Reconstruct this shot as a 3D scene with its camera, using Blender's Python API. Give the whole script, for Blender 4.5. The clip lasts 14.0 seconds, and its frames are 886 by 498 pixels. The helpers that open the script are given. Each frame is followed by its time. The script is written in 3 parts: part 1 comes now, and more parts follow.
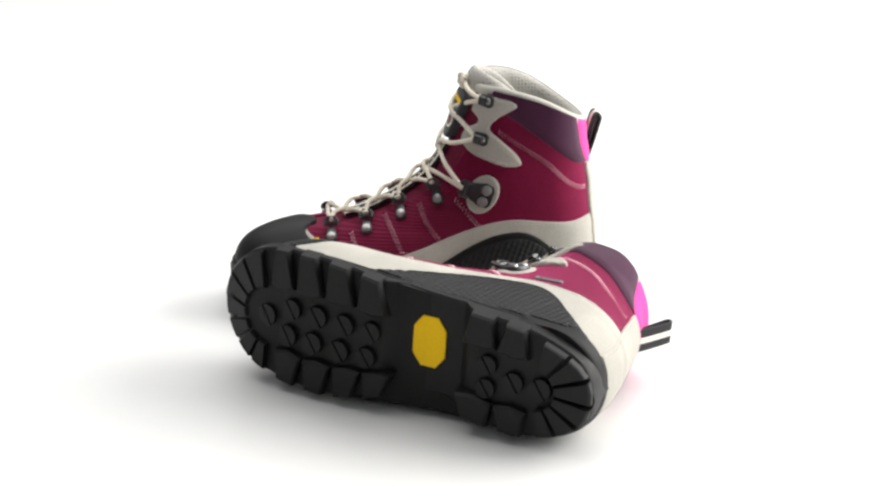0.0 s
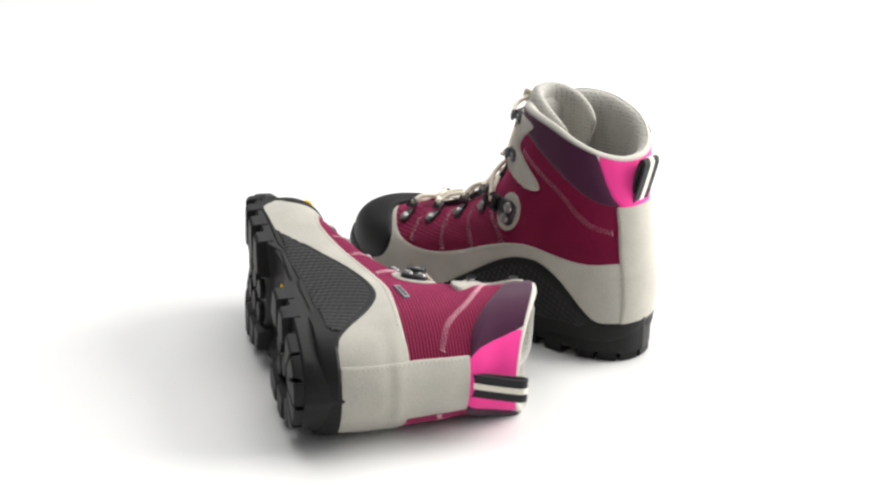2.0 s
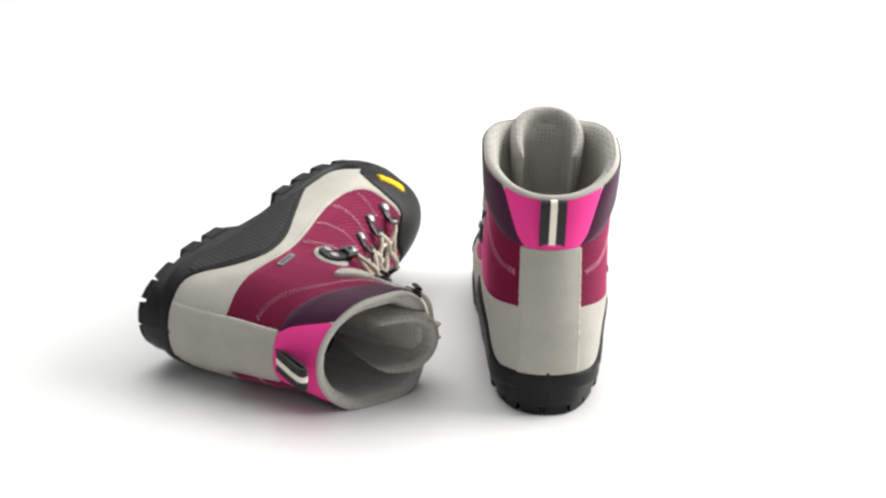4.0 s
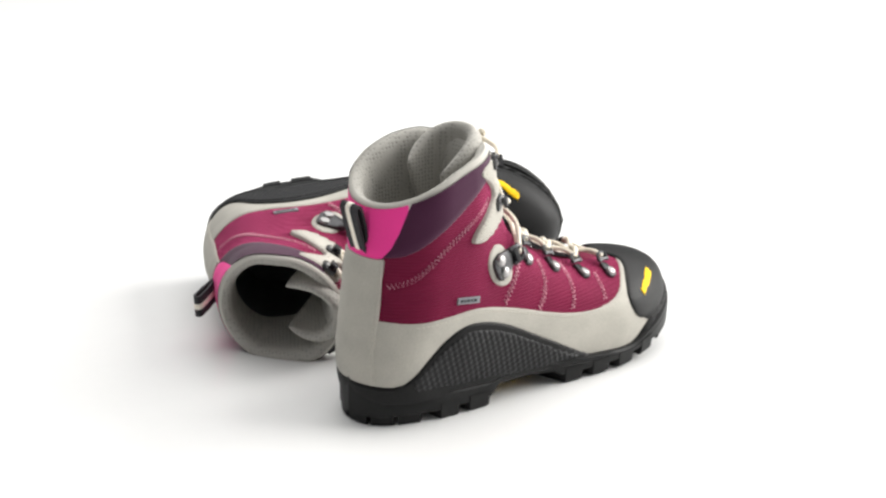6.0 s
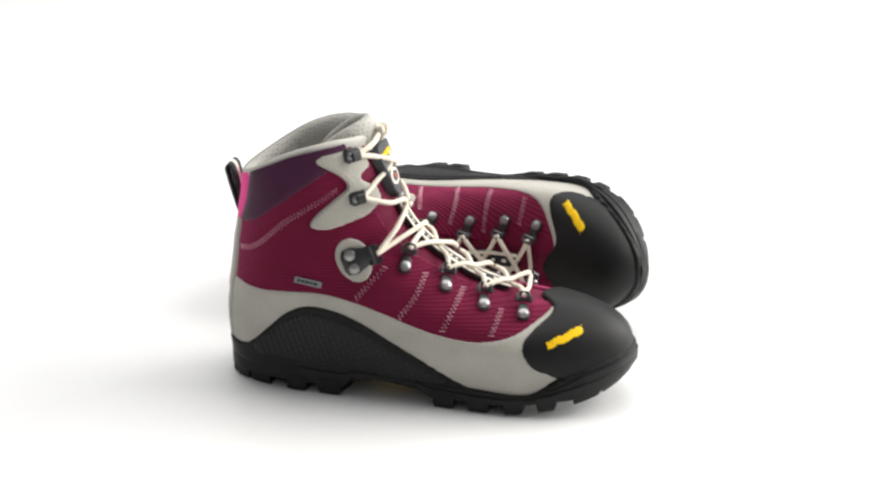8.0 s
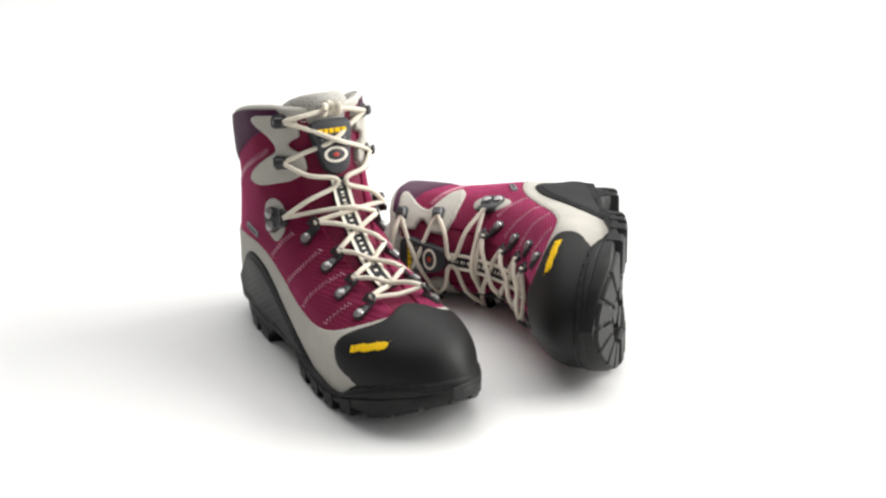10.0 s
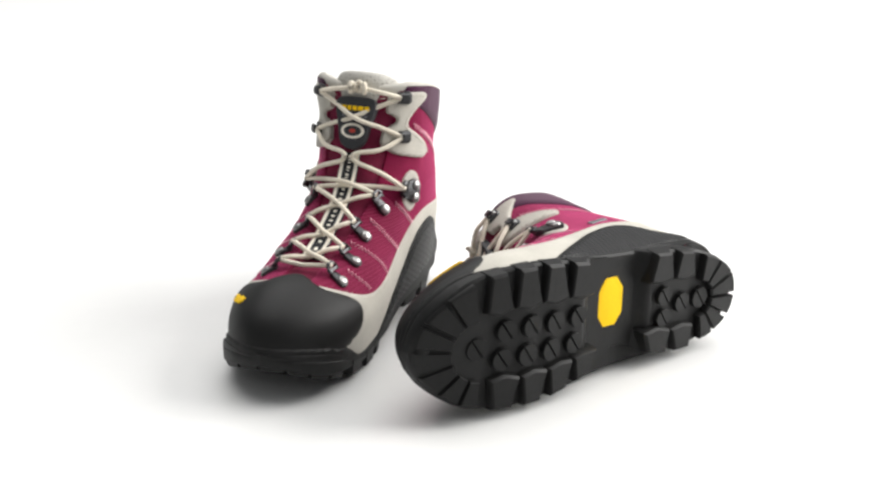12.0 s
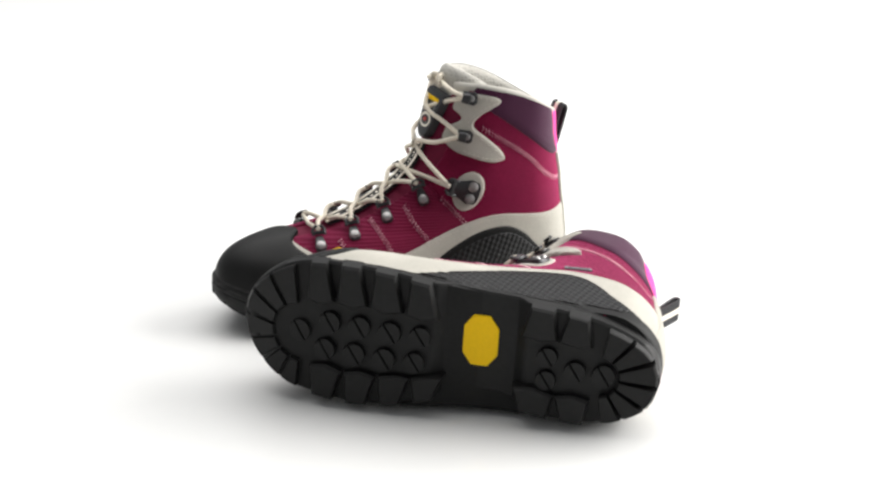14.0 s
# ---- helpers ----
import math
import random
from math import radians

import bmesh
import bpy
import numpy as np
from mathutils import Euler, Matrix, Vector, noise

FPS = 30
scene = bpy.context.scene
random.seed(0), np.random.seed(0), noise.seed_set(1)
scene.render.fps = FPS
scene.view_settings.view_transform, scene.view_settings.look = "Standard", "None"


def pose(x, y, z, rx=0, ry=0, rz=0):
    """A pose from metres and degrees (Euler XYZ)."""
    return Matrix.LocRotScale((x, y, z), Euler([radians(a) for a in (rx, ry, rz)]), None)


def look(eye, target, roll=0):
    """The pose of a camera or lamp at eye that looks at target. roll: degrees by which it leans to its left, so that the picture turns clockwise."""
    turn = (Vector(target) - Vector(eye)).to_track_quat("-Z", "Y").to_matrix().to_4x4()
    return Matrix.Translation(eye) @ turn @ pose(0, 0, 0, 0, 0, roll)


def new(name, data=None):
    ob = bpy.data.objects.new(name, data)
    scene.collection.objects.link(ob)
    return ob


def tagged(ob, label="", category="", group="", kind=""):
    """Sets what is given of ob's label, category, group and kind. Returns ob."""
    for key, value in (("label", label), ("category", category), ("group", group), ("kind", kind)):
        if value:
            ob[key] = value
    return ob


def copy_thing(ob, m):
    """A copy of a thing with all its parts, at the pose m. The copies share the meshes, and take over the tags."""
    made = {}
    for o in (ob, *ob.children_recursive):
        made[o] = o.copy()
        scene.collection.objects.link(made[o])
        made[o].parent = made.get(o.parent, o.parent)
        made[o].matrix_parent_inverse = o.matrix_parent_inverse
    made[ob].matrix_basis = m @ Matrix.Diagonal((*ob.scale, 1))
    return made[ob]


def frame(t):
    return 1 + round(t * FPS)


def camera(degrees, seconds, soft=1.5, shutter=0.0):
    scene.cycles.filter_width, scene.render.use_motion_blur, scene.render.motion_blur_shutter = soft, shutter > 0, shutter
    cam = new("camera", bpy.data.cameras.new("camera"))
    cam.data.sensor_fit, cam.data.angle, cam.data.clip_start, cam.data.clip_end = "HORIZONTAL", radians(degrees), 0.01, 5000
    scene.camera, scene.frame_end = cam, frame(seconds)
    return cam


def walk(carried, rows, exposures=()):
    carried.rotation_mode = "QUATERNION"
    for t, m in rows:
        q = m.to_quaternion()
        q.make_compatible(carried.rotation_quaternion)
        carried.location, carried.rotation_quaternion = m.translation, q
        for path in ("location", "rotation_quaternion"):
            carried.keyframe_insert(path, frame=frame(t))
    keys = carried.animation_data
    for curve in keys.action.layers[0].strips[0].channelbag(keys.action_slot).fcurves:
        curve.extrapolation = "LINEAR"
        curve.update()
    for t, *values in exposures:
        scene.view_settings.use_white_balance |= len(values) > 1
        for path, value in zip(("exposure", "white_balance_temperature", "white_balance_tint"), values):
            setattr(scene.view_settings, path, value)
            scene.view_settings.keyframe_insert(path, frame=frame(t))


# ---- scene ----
cam = camera(31.385, 14.0, soft=2.5)
EYE = Matrix(((0.99994, -0.01086, -0.00344, 0.0), (0.0005, 0.34369, -0.93908, -1.104), (0.01138, 0.93902, 0.34368, 0.4746), (0, 0, 0, 1)))
walk(cam, [(0.0, EYE), (14.0, EYE)])

# ---- light: a white studio, one large softbox to one side, one above ----
world = bpy.data.worlds.new("studio")
scene.world = world
world.use_nodes = True
world.node_tree.nodes["Background"].inputs["Color"].default_value = (0.97, 0.985, 1.0, 1)
world.node_tree.nodes["Background"].inputs["Strength"].default_value = 0.29


def softbox(name, eye, target, sx, sy, power, colour):
    lamp = bpy.data.lights.new(name, "AREA")
    lamp.shape, lamp.size, lamp.size_y, lamp.energy, lamp.color = "RECTANGLE", sx, sy, power, colour
    ob = new(name, lamp)
    ob.matrix_world = look(eye, target)
    return ob


softbox("softbox_side", (2.15, 0.5, 1.15), (0, 0, 0.05), 2.1, 2.1, 125, (1.0, 0.985, 0.96))
softbox("softbox_above", (-0.1, 1.0, 2.2), (-0.1, 0.3, 0), 3.0, 3.0, 77, (1.0, 0.99, 0.975))


# ---- materials ----
def material(name, colour, rough=0.7, metal=0.0, vary=0.15, grain=400.0, bump=0.15, spec=0.5, sheen=0.0, blotch=30.0):
    """A plain surface with grain and blotches; colour is linear."""
    m = bpy.data.materials.new(name)
    m.use_nodes = True
    n, l = m.node_tree.nodes, m.node_tree.links
    b = n["Principled BSDF"]
    b.inputs["Roughness"].default_value = rough
    b.inputs["Metallic"].default_value = metal
    b.inputs["Specular IOR Level"].default_value = spec
    b.inputs["Sheen Weight"].default_value = sheen
    co = n.new("ShaderNodeTexCoord")
    big, fine = n.new("ShaderNodeTexNoise"), n.new("ShaderNodeTexNoise")
    big.inputs["Scale"].default_value, fine.inputs["Scale"].default_value = blotch, grain
    big.inputs["Detail"].default_value, fine.inputs["Detail"].default_value = 4, 3
    for t in (big, fine):
        l.new(co.outputs["Object"], t.inputs["Vector"])
    add = n.new("ShaderNodeMath")
    add.operation = "ADD"
    l.new(big.outputs["Fac"], add.inputs[0])
    l.new(fine.outputs["Fac"], add.inputs[1])
    ramp = n.new("ShaderNodeMapRange")
    ramp.inputs["From Min"].default_value, ramp.inputs["From Max"].default_value = 0.6, 1.4
    ramp.inputs["To Min"].default_value, ramp.inputs["To Max"].default_value = 1 - vary, 1 + vary
    l.new(add.outputs[0], ramp.inputs["Value"])
    mul = n.new("ShaderNodeMix")
    mul.data_type, mul.blend_type = "RGBA", "MULTIPLY"
    mul.inputs["Factor"].default_value = 1
    mul.inputs["A"].default_value = (*colour, 1)
    l.new(ramp.outputs[0], mul.inputs["B"])
    l.new(mul.outputs["Result"], b.inputs["Base Color"])
    bp = n.new("ShaderNodeBump")
    bp.inputs["Strength"].default_value, bp.inputs["Distance"].default_value = bump, 0.0006
    l.new(fine.outputs["Fac"], bp.inputs["Height"])
    l.new(bp.outputs[0], b.inputs["Normal"])
    return m


def ribbed(m, turn, pitch, depth=0.5):
    """Adds fine parallel ribs to a material's relief: pitch in metres, turn in degrees."""
    n, l = m.node_tree.nodes, m.node_tree.links
    bp, co = n["Bump"], n["Texture Coordinate"]
    mp, wv, add = n.new("ShaderNodeMapping"), n.new("ShaderNodeTexWave"), n.new("ShaderNodeMath")
    mp.inputs["Rotation"].default_value = [radians(a) for a in turn]
    wv.bands_direction = "X"
    wv.inputs["Scale"].default_value = 2 * math.pi / (20 * pitch)
    wv.inputs["Distortion"].default_value = 0.6
    l.new(co.outputs["Object"], mp.inputs["Vector"])
    l.new(mp.outputs[0], wv.inputs["Vector"])
    add.operation = "MULTIPLY_ADD"
    add.inputs[1].default_value = depth
    l.new(wv.outputs["Fac"], add.inputs[0])
    l.new(bp.inputs["Height"].links[0].from_socket, add.inputs[2])
    l.new(add.outputs[0], bp.inputs["Height"])
    bp.inputs["Strength"].default_value = 0.6
    return m


def dimpled(m, cell, depth=1.0):
    """Adds the small holes of a spacer mesh."""
    n, l = m.node_tree.nodes, m.node_tree.links
    bp, co = n["Bump"], n["Texture Coordinate"]
    vo, rg, mul = n.new("ShaderNodeTexVoronoi"), n.new("ShaderNodeMapRange"), n.new("ShaderNodeMix")
    vo.inputs["Scale"].default_value = 1 / cell
    vo.inputs["Randomness"].default_value = 0.25
    rg.inputs["From Min"].default_value, rg.inputs["From Max"].default_value = 0.15, 0.45
    l.new(co.outputs["Object"], vo.inputs["Vector"])
    l.new(vo.outputs["Distance"], rg.inputs["Value"])
    mul.data_type, mul.blend_type = "RGBA", "MULTIPLY"
    mul.inputs["Factor"].default_value = 0.28
    base = n["Principled BSDF"].inputs["Base Color"]
    l.new(base.links[0].from_socket, mul.inputs["A"])
    l.new(rg.outputs[0], mul.inputs["B"])
    l.new(mul.outputs["Result"], base)
    l.new(rg.outputs[0], bp.inputs["Height"])
    bp.inputs["Strength"].default_value = 0.5
    return m


M_FLOOR = material("white_sweep", (0.80, 0.80, 0.792), 0.24, vary=0.01, grain=60, bump=0.02, spec=0.45, blotch=1.5)
M_MAROON = ribbed(material("maroon_textile", (0.140, 0.0054, 0.031), 0.8, vary=0.16, grain=900, bump=0.3, spec=0.15, sheen=0.85), (0, 90, 0), 0.0022, 0.9)
M_NUBUCK = material("maroon_nubuck", (0.155, 0.006, 0.034), 0.85, vary=0.24, grain=700, bump=0.2, spec=0.1, sheen=0.85)
for m in (M_MAROON, M_NUBUCK):
    m.node_tree.nodes["Principled BSDF"].inputs["Sheen Tint"].default_value = (1.0, 0.16, 0.40, 1)
    m.node_tree.nodes["Principled BSDF"].inputs["Sheen Roughness"].default_value = 0.4
M_TONGUE = material("maroon_gusset", (0.15, 0.0064, 0.034), 0.75, vary=0.2, grain=500, bump=0.3, spec=0.25)
M_GREY = material("grey_suede", (0.43, 0.412, 0.365), 0.92, vary=0.13, grain=900, bump=0.35, spec=0.12, sheen=0.12, blotch=45)
M_PLUM = material("plum_softshell", (0.0504, 0.0084, 0.0336), 0.75, vary=0.15, grain=1200, bump=0.2, spec=0.15, sheen=0.18)
M_PINK = material("pink_softshell", (0.868, 0.0476, 0.301), 0.75, vary=0.06, grain=1200, bump=0.15, spec=0.2, sheen=0.1)
M_LINING = dimpled(material("grey_spacer_mesh", (0.434, 0.42, 0.385), 0.9, vary=0.08, grain=900, bump=0.3, spec=0.1), 0.0027)
M_PIPING = material("pale_piping", (0.504, 0.486, 0.441), 0.85, vary=0.06, grain=1200, bump=0.2, spec=0.15)
M_INSOLE = material("black_footbed", (0.028, 0.028, 0.0294), 0.85, vary=0.3, grain=300, bump=0.2)
M_RUBBER = material("black_rubber", (0.0091, 0.0091, 0.0091), 0.55, vary=0.3, grain=350, bump=0.12, spec=0.18)
M_TREAD = material("black_tread_rubber", (0.0091, 0.0091, 0.0091), 0.5, vary=0.3, grain=260, bump=0.2, spec=0.21)
M_CAP = material("black_toe_rubber", (0.0091, 0.0091, 0.0091), 0.5, vary=0.2, grain=900, bump=0.2, spec=0.19)
M_GRIP = ribbed(ribbed(material("black_grip_rubber", (0.0091, 0.0091, 0.0098), 0.5, vary=0.3, grain=700, bump=0.2, spec=0.24), (0, 18, 0), 0.0042, 1.0), (0, 118, 0), 0.0042, 0.7)
M_YELLOW = material("yellow_print", (0.9, 0.557, 0.0084), 0.6, vary=0.06, grain=500, bump=0.08, spec=0.15)
M_LACE = ribbed(material("cream_lace", (0.74, 0.68, 0.57), 0.85, vary=0.1, grain=1400, bump=0.3, spec=0.15), (0, 30, 40), 0.0016, 0.6)
M_STITCH = material("pink_thread", (0.82, 0.44, 0.52), 0.8, vary=0.1)
M_GSTITCH = material("grey_thread", (0.476, 0.448, 0.392), 0.8, vary=0.1)
M_STEEL = material("gunmetal", (0.3, 0.295, 0.29), 0.38, metal=1.0, vary=0.15, grain=600, bump=0.05)
M_DARK = material("dark_gunmetal", (0.055, 0.055, 0.057), 0.35, metal=0.85, vary=0.15, grain=600, bump=0.05)
M_WEB = material("black_webbing", (0.0168, 0.0168, 0.0196), 0.8, vary=0.2, grain=1500, bump=0.4)
M_WHITE = material("white_webbing", (0.868, 0.812, 0.7), 0.85, vary=0.08, grain=1500, bump=0.4)
M_LABEL = material("grey_label", (0.2, 0.21, 0.225), 0.5, vary=0.1, grain=900)
M_BADGE = material("black_badge", (0.0252, 0.0266, 0.0308), 0.55, vary=0.2, grain=900)
M_RED = material("red_print", (0.49, 0.042, 0.028), 0.5, vary=0.05)

# ---- helpers of the build ----
MM = 0.001


def part(name, verts, faces, mat, parent, label="", sharp=35):
    """One mesh object under a thing or part; verts in millimetres of a right boot."""
    me = bpy.data.meshes.new(name)
    v = np.asarray(verts, float) * MM
    me.from_pydata(v.tolist(), [], [tuple(int(i) for i in f) for f in faces])
    me.materials.append(mat)
    me.polygons.foreach_set("use_smooth", [True] * len(me.polygons))
    me.update()
    if sharp:
        me.set_sharp_from_angle(angle=radians(sharp))
    ob = new(name, me)
    ob.parent = parent
    if label:
        ob["label"] = label
    return ob


def join(*meshes):
    verts, faces = [], []
    for v, f in meshes:
        k = len(verts)
        verts += [tuple(p) for p in v]
        faces += [tuple(i + k for i in q) for q in f]
    return verts, faces


def spline(points, n, closed=False):
    """A smooth line of n points through the given ones."""
    p = np.asarray(points, float)
    if closed:
        p = np.vstack([p[-1:], p, p[:2]])
    else:
        p = np.vstack([2 * p[0] - p[1], p, 2 * p[-1] - p[-2]])
    segs = len(p) - 3
    out = []
    for t in np.linspace(0, segs, n, endpoint=not closed):
        i = min(int(t), segs - 1)
        t -= i
        a, b, c, d = p[i:i + 4]
        out.append(0.5 * (2 * b + (c - a) * t + (2 * a - 5 * b + 4 * c - d) * t * t + (3 * b - a - 3 * c + d) * t ** 3))
    return np.array(out)


def tube(points, r, n=7, flat=1.0, up=None):
    """A round or flat cord along points, its ends closed."""
    p = np.asarray(points, float)
    verts, faces = [], []
    d = np.gradient(p, axis=0)
    d /= np.linalg.norm(d, axis=1)[:, None] + 1e-9
    ref = np.array((0.0, 0.0, 1.0)) if up is None else np.asarray(up, float)
    for i in range(len(p)):
        u = ref if np.ndim(ref) == 1 else ref[i]
        a = np.cross(d[i], u)
        if np.linalg.norm(a) < 1e-3:
            a = np.cross(d[i], (1.0, 0.2, 0.1))
        a /= np.linalg.norm(a)
        b = np.cross(a, d[i])
        for k in range(n):
            q = 2 * math.pi * k / n
            verts.append(p[i] + r * (math.cos(q) * a + flat * math.sin(q) * b))
    for i in range(len(p) - 1):
        for k in range(n):
            faces.append((i * n + k, i * n + (k + 1) % n, (i + 1) * n + (k + 1) % n, (i + 1) * n + k))
    faces.append(tuple(range(n))[::-1])
    faces.append(tuple(range((len(p) - 1) * n, len(p) * n)))
    return verts, faces


def basis(normal, along):
    n = np.asarray(normal, float)
    n = n / np.linalg.norm(n)
    a = np.asarray(along, float)
    a = a - n * a.dot(n)
    a /= np.linalg.norm(a)
    return a, np.cross(n, a), n


def plate(outline, c, normal, along, lo, hi, bevel=0.5):
    """A flat piece: a 2D outline (along, across) raised from lo to hi over the point c, its edge rounded."""
    a, b, n = basis(normal, along)
    o = np.asarray(outline, float)
    mid = o.mean(0)
    size = np.abs(o - mid).max()
    rings = [(1.0, lo), (1.0, hi - bevel), (1 - 0.6 * bevel / size, hi - 0.25 * bevel), (1 - 1.6 * bevel / size, hi)]
    verts, faces, k = [], [], len(o)
    for s, h in rings:
        for q in (o - mid) * s + mid:
            verts.append(np.asarray(c) + q[0] * a + q[1] * b + h * n)
    for r in range(len(rings) - 1):
        for i in range(k):
            faces.append((r * k + i, r * k + (i + 1) % k, (r + 1) * k + (i + 1) % k, (r + 1) * k + i))
    faces.append(tuple(range(3 * k, 4 * k)))
    faces.append(tuple(range(k))[::-1])
    return verts, faces


def oval(rx, ry, n=20):
    return [(rx * math.cos(2 * math.pi * i / n), ry * math.sin(2 * math.pi * i / n)) for i in range(n)]


def dome(c, normal, r, h, n=12, base=0.0):
    """A rivet's head."""
    a, b, nn = basis(normal, (1.0, 0.13, 0.31))
    verts, faces = [], []
    prof = [(1.0, base - 0.6), (1.0, base + 0.25 * h), (0.85, base + 0.7 * h), (0.5, base + 0.95 * h), (0.12, base + h)]
    for s, z in prof:
        for i in range(n):
            q = 2 * math.pi * i / n
            verts.append(np.asarray(c) + r * s * (math.cos(q) * a + math.sin(q) * b) + z * nn)
    for j in range(len(prof) - 1):
        for i in range(n):
            faces.append((j * n + i, j * n + (i + 1) % n, (j + 1) * n + (i + 1) % n, (j + 1) * n + i))
    faces.append(tuple(range((len(prof) - 1) * n, len(prof) * n)))
    return verts, faces


# ---- the boot's last: rings that fan from the heel line to the front line, in mm ----
RINGS = [((-5, 18), (268, 20)), ((-8, 35), (275, 38)), ((-9, 48), (274, 50)), ((-9, 58), (267, 60)), ((-8, 66), (254, 67.5)),
         ((-8, 72), (237, 72.5)), ((-7, 78), (216, 75)), ((-6, 85), (195, 78)), ((-5, 92), (172, 84)), ((-4, 100), (152, 94)),
         ((-3, 108), (133, 107)), ((-1, 118), (119, 122)), ((0, 128), (109.5, 140)), ((2, 138), (103, 158)), ((3, 147), (97.5, 174.5)), ((4, 154), (93, 186))]
WIDE_X = (-10, 30, 60, 90, 120, 160, 200, 240, 270)
WIDE = {18: (35, 36, 37, 38, 40, 44, 46, 44.5, 39), 50: (35, 38, 42, 43.5, 44.5, 47, 48, 45.5, 40), 75: (33, 41, 43.5, 43, 42, 40.5, 33.5, 34.5, 34.5), 92: (32, 41, 43.5, 40.5, 39.5, 38.5, 36, 35, 34),
        125: (33, 41, 43, 39.5, 39.5, 39, 38, 36, 34), 160: (38, 45, 44.5, 39.5, 39, 39, 38, 36, 34), 195: (39, 46, 46.5, 43.5, 41, 40, 38, 36, 34)}
#            ring:   0    1    2    3    4    5    6    7    8   9   10  11  12  13  14  15
FRONT_LEN = (78, 80, 88, 96, 118, 128, 122, 100, 76, 64, 55, 50, 46, 44, 42, 42)
FRONT_POW = (2.3, 2.25, 2.2, 2.15, 2.1, 2.05, 2.0, 1.9, 1.85, 1.75, 1.8, 1.9, 2.0, 2.1, 2.1, 2.1)
BACK_LEN = (35, 35, 35, 36, 37, 38, 39, 40, 40, 40, 39, 39, 39, 39, 39, 39)
NV, NU = 150, 190


def last():
    """The grid of points and outward normals over the whole boot: rows go up, columns go heel - outer side - front - inner side - heel."""
    k = np.linspace(0, len(RINGS) - 1, NV + 1)
    line = spline([(b[0], b[1], f[0], f[1]) for b, f in RINGS], 1500)
    line = np.stack([np.interp(k, np.linspace(0, len(RINGS) - 1, 1500), line[:, j]) for j in range(4)], 1)
    ix = np.arange(len(RINGS))
    soft = [spline(list(zip(ix, t)), 300) for t in (FRONT_LEN, FRONT_POW, BACK_LEN)]
    fl, fp, bl = (np.interp(k, t[:, 0], t[:, 1])[:, None] for t in soft)
    j = np.arange(2 * NU) - NU
    s = 1 - np.abs(j) / NU
    side = np.where(j < 0, -1.0, 1.0)
    p = (0.5 - 0.5 * np.cos(np.pi * s))[None, :]
    bx, bz, fx, fz = (line[:, i:i + 1] for i in range(4))
    length = np.hypot(fx - bx, fz - bz)
    up = np.clip((k[:, None] - 11) / 4, 0, 1)
    x = bx + (fx - bx) * p
    z = bz + (fz - bz) * p + 7.5 * up * np.sin(np.pi * p) ** 1.2
    foot = np.interp(x, (-5, 60, 100, 150, 200, 236, 256, 268), (24, 20, 20, 14, 14.5, 19, 25, 31))
    z = np.where(k[:, None] < 1, z * k[:, None] + foot * (1 - k[:, None]), z)
    zs = sorted(WIDE)
    xd, zd = np.linspace(-12, 285, 100), np.linspace(12, 205, 80)
    rows = [spline(list(zip(WIDE_X, WIDE[q])), 120) for q in zs]
    rows = np.stack([np.interp(xd, r[:, 0], r[:, 1]) for r in rows])
    table = np.stack([(lambda c: np.interp(zd, c[:, 0], c[:, 1]))(spline(list(zip(zs, rows[:, i])), 60)) for i in range(len(xd))], 1)
    fi = np.clip((z - zd[0]) / (zd[1] - zd[0]), 0, len(zd) - 1.001)
    fj = np.clip((x - xd[0]) / (xd[1] - xd[0]), 0, len(xd) - 1.001)
    i0, j0 = fi.astype(int), fj.astype(int)
    wi, wj = fi - i0, fj - j0
    half = (table[i0, j0] * (1 - wi) + table[i0 + 1, j0] * wi) * (1 - wj) + (table[i0, j0 + 1] * (1 - wi) + table[i0 + 1, j0 + 1] * wi) * wj
    eb = 1 - np.clip(1 - p * length / bl, 0, 1) ** 2.15
    ef = 1 - np.clip(1 - (1 - p) * length / fl, 0, 1) ** fp
    half = half * (1 - 0.055 * (side > 0) * np.clip((z - 105) / 25, 0, 1) * np.clip((88 - x) / 25, 0, 1))
    y = side * half * eb ** (1 / 2.15) * ef ** (1 / fp)
    lean = -2.8 * np.clip((x - 150) / 110, 0, 1) ** 1.2
    y = y + lean - 2.8 * np.exp(-((x - 140) / 48) ** 2) * np.clip((105 - z) / 30, 0, 1) - 2.0 * np.exp(-((x - 205) / 35) ** 2) * np.clip((72 - z) / 20, 0, 1)
    pts = np.stack([x, y, z], -1)
    du = np.roll(pts, -1, 1) - np.roll(pts, 1, 1)
    dv = np.gradient(pts, axis=0)
    nrm = np.cross(du, dv)
    nrm /= np.linalg.norm(nrm, axis=-1)[..., None] + 1e-9
    return pts, nrm


PTS, NRM = last()
PX, PY, PZ = PTS[..., 0], PTS[..., 1], PTS[..., 2]
INSET = -2.2
ARCH = 5.0 * np.exp(-((PX - 85) / 55) ** 2) * (PY > 0)  # the bands rise higher over the inner arch


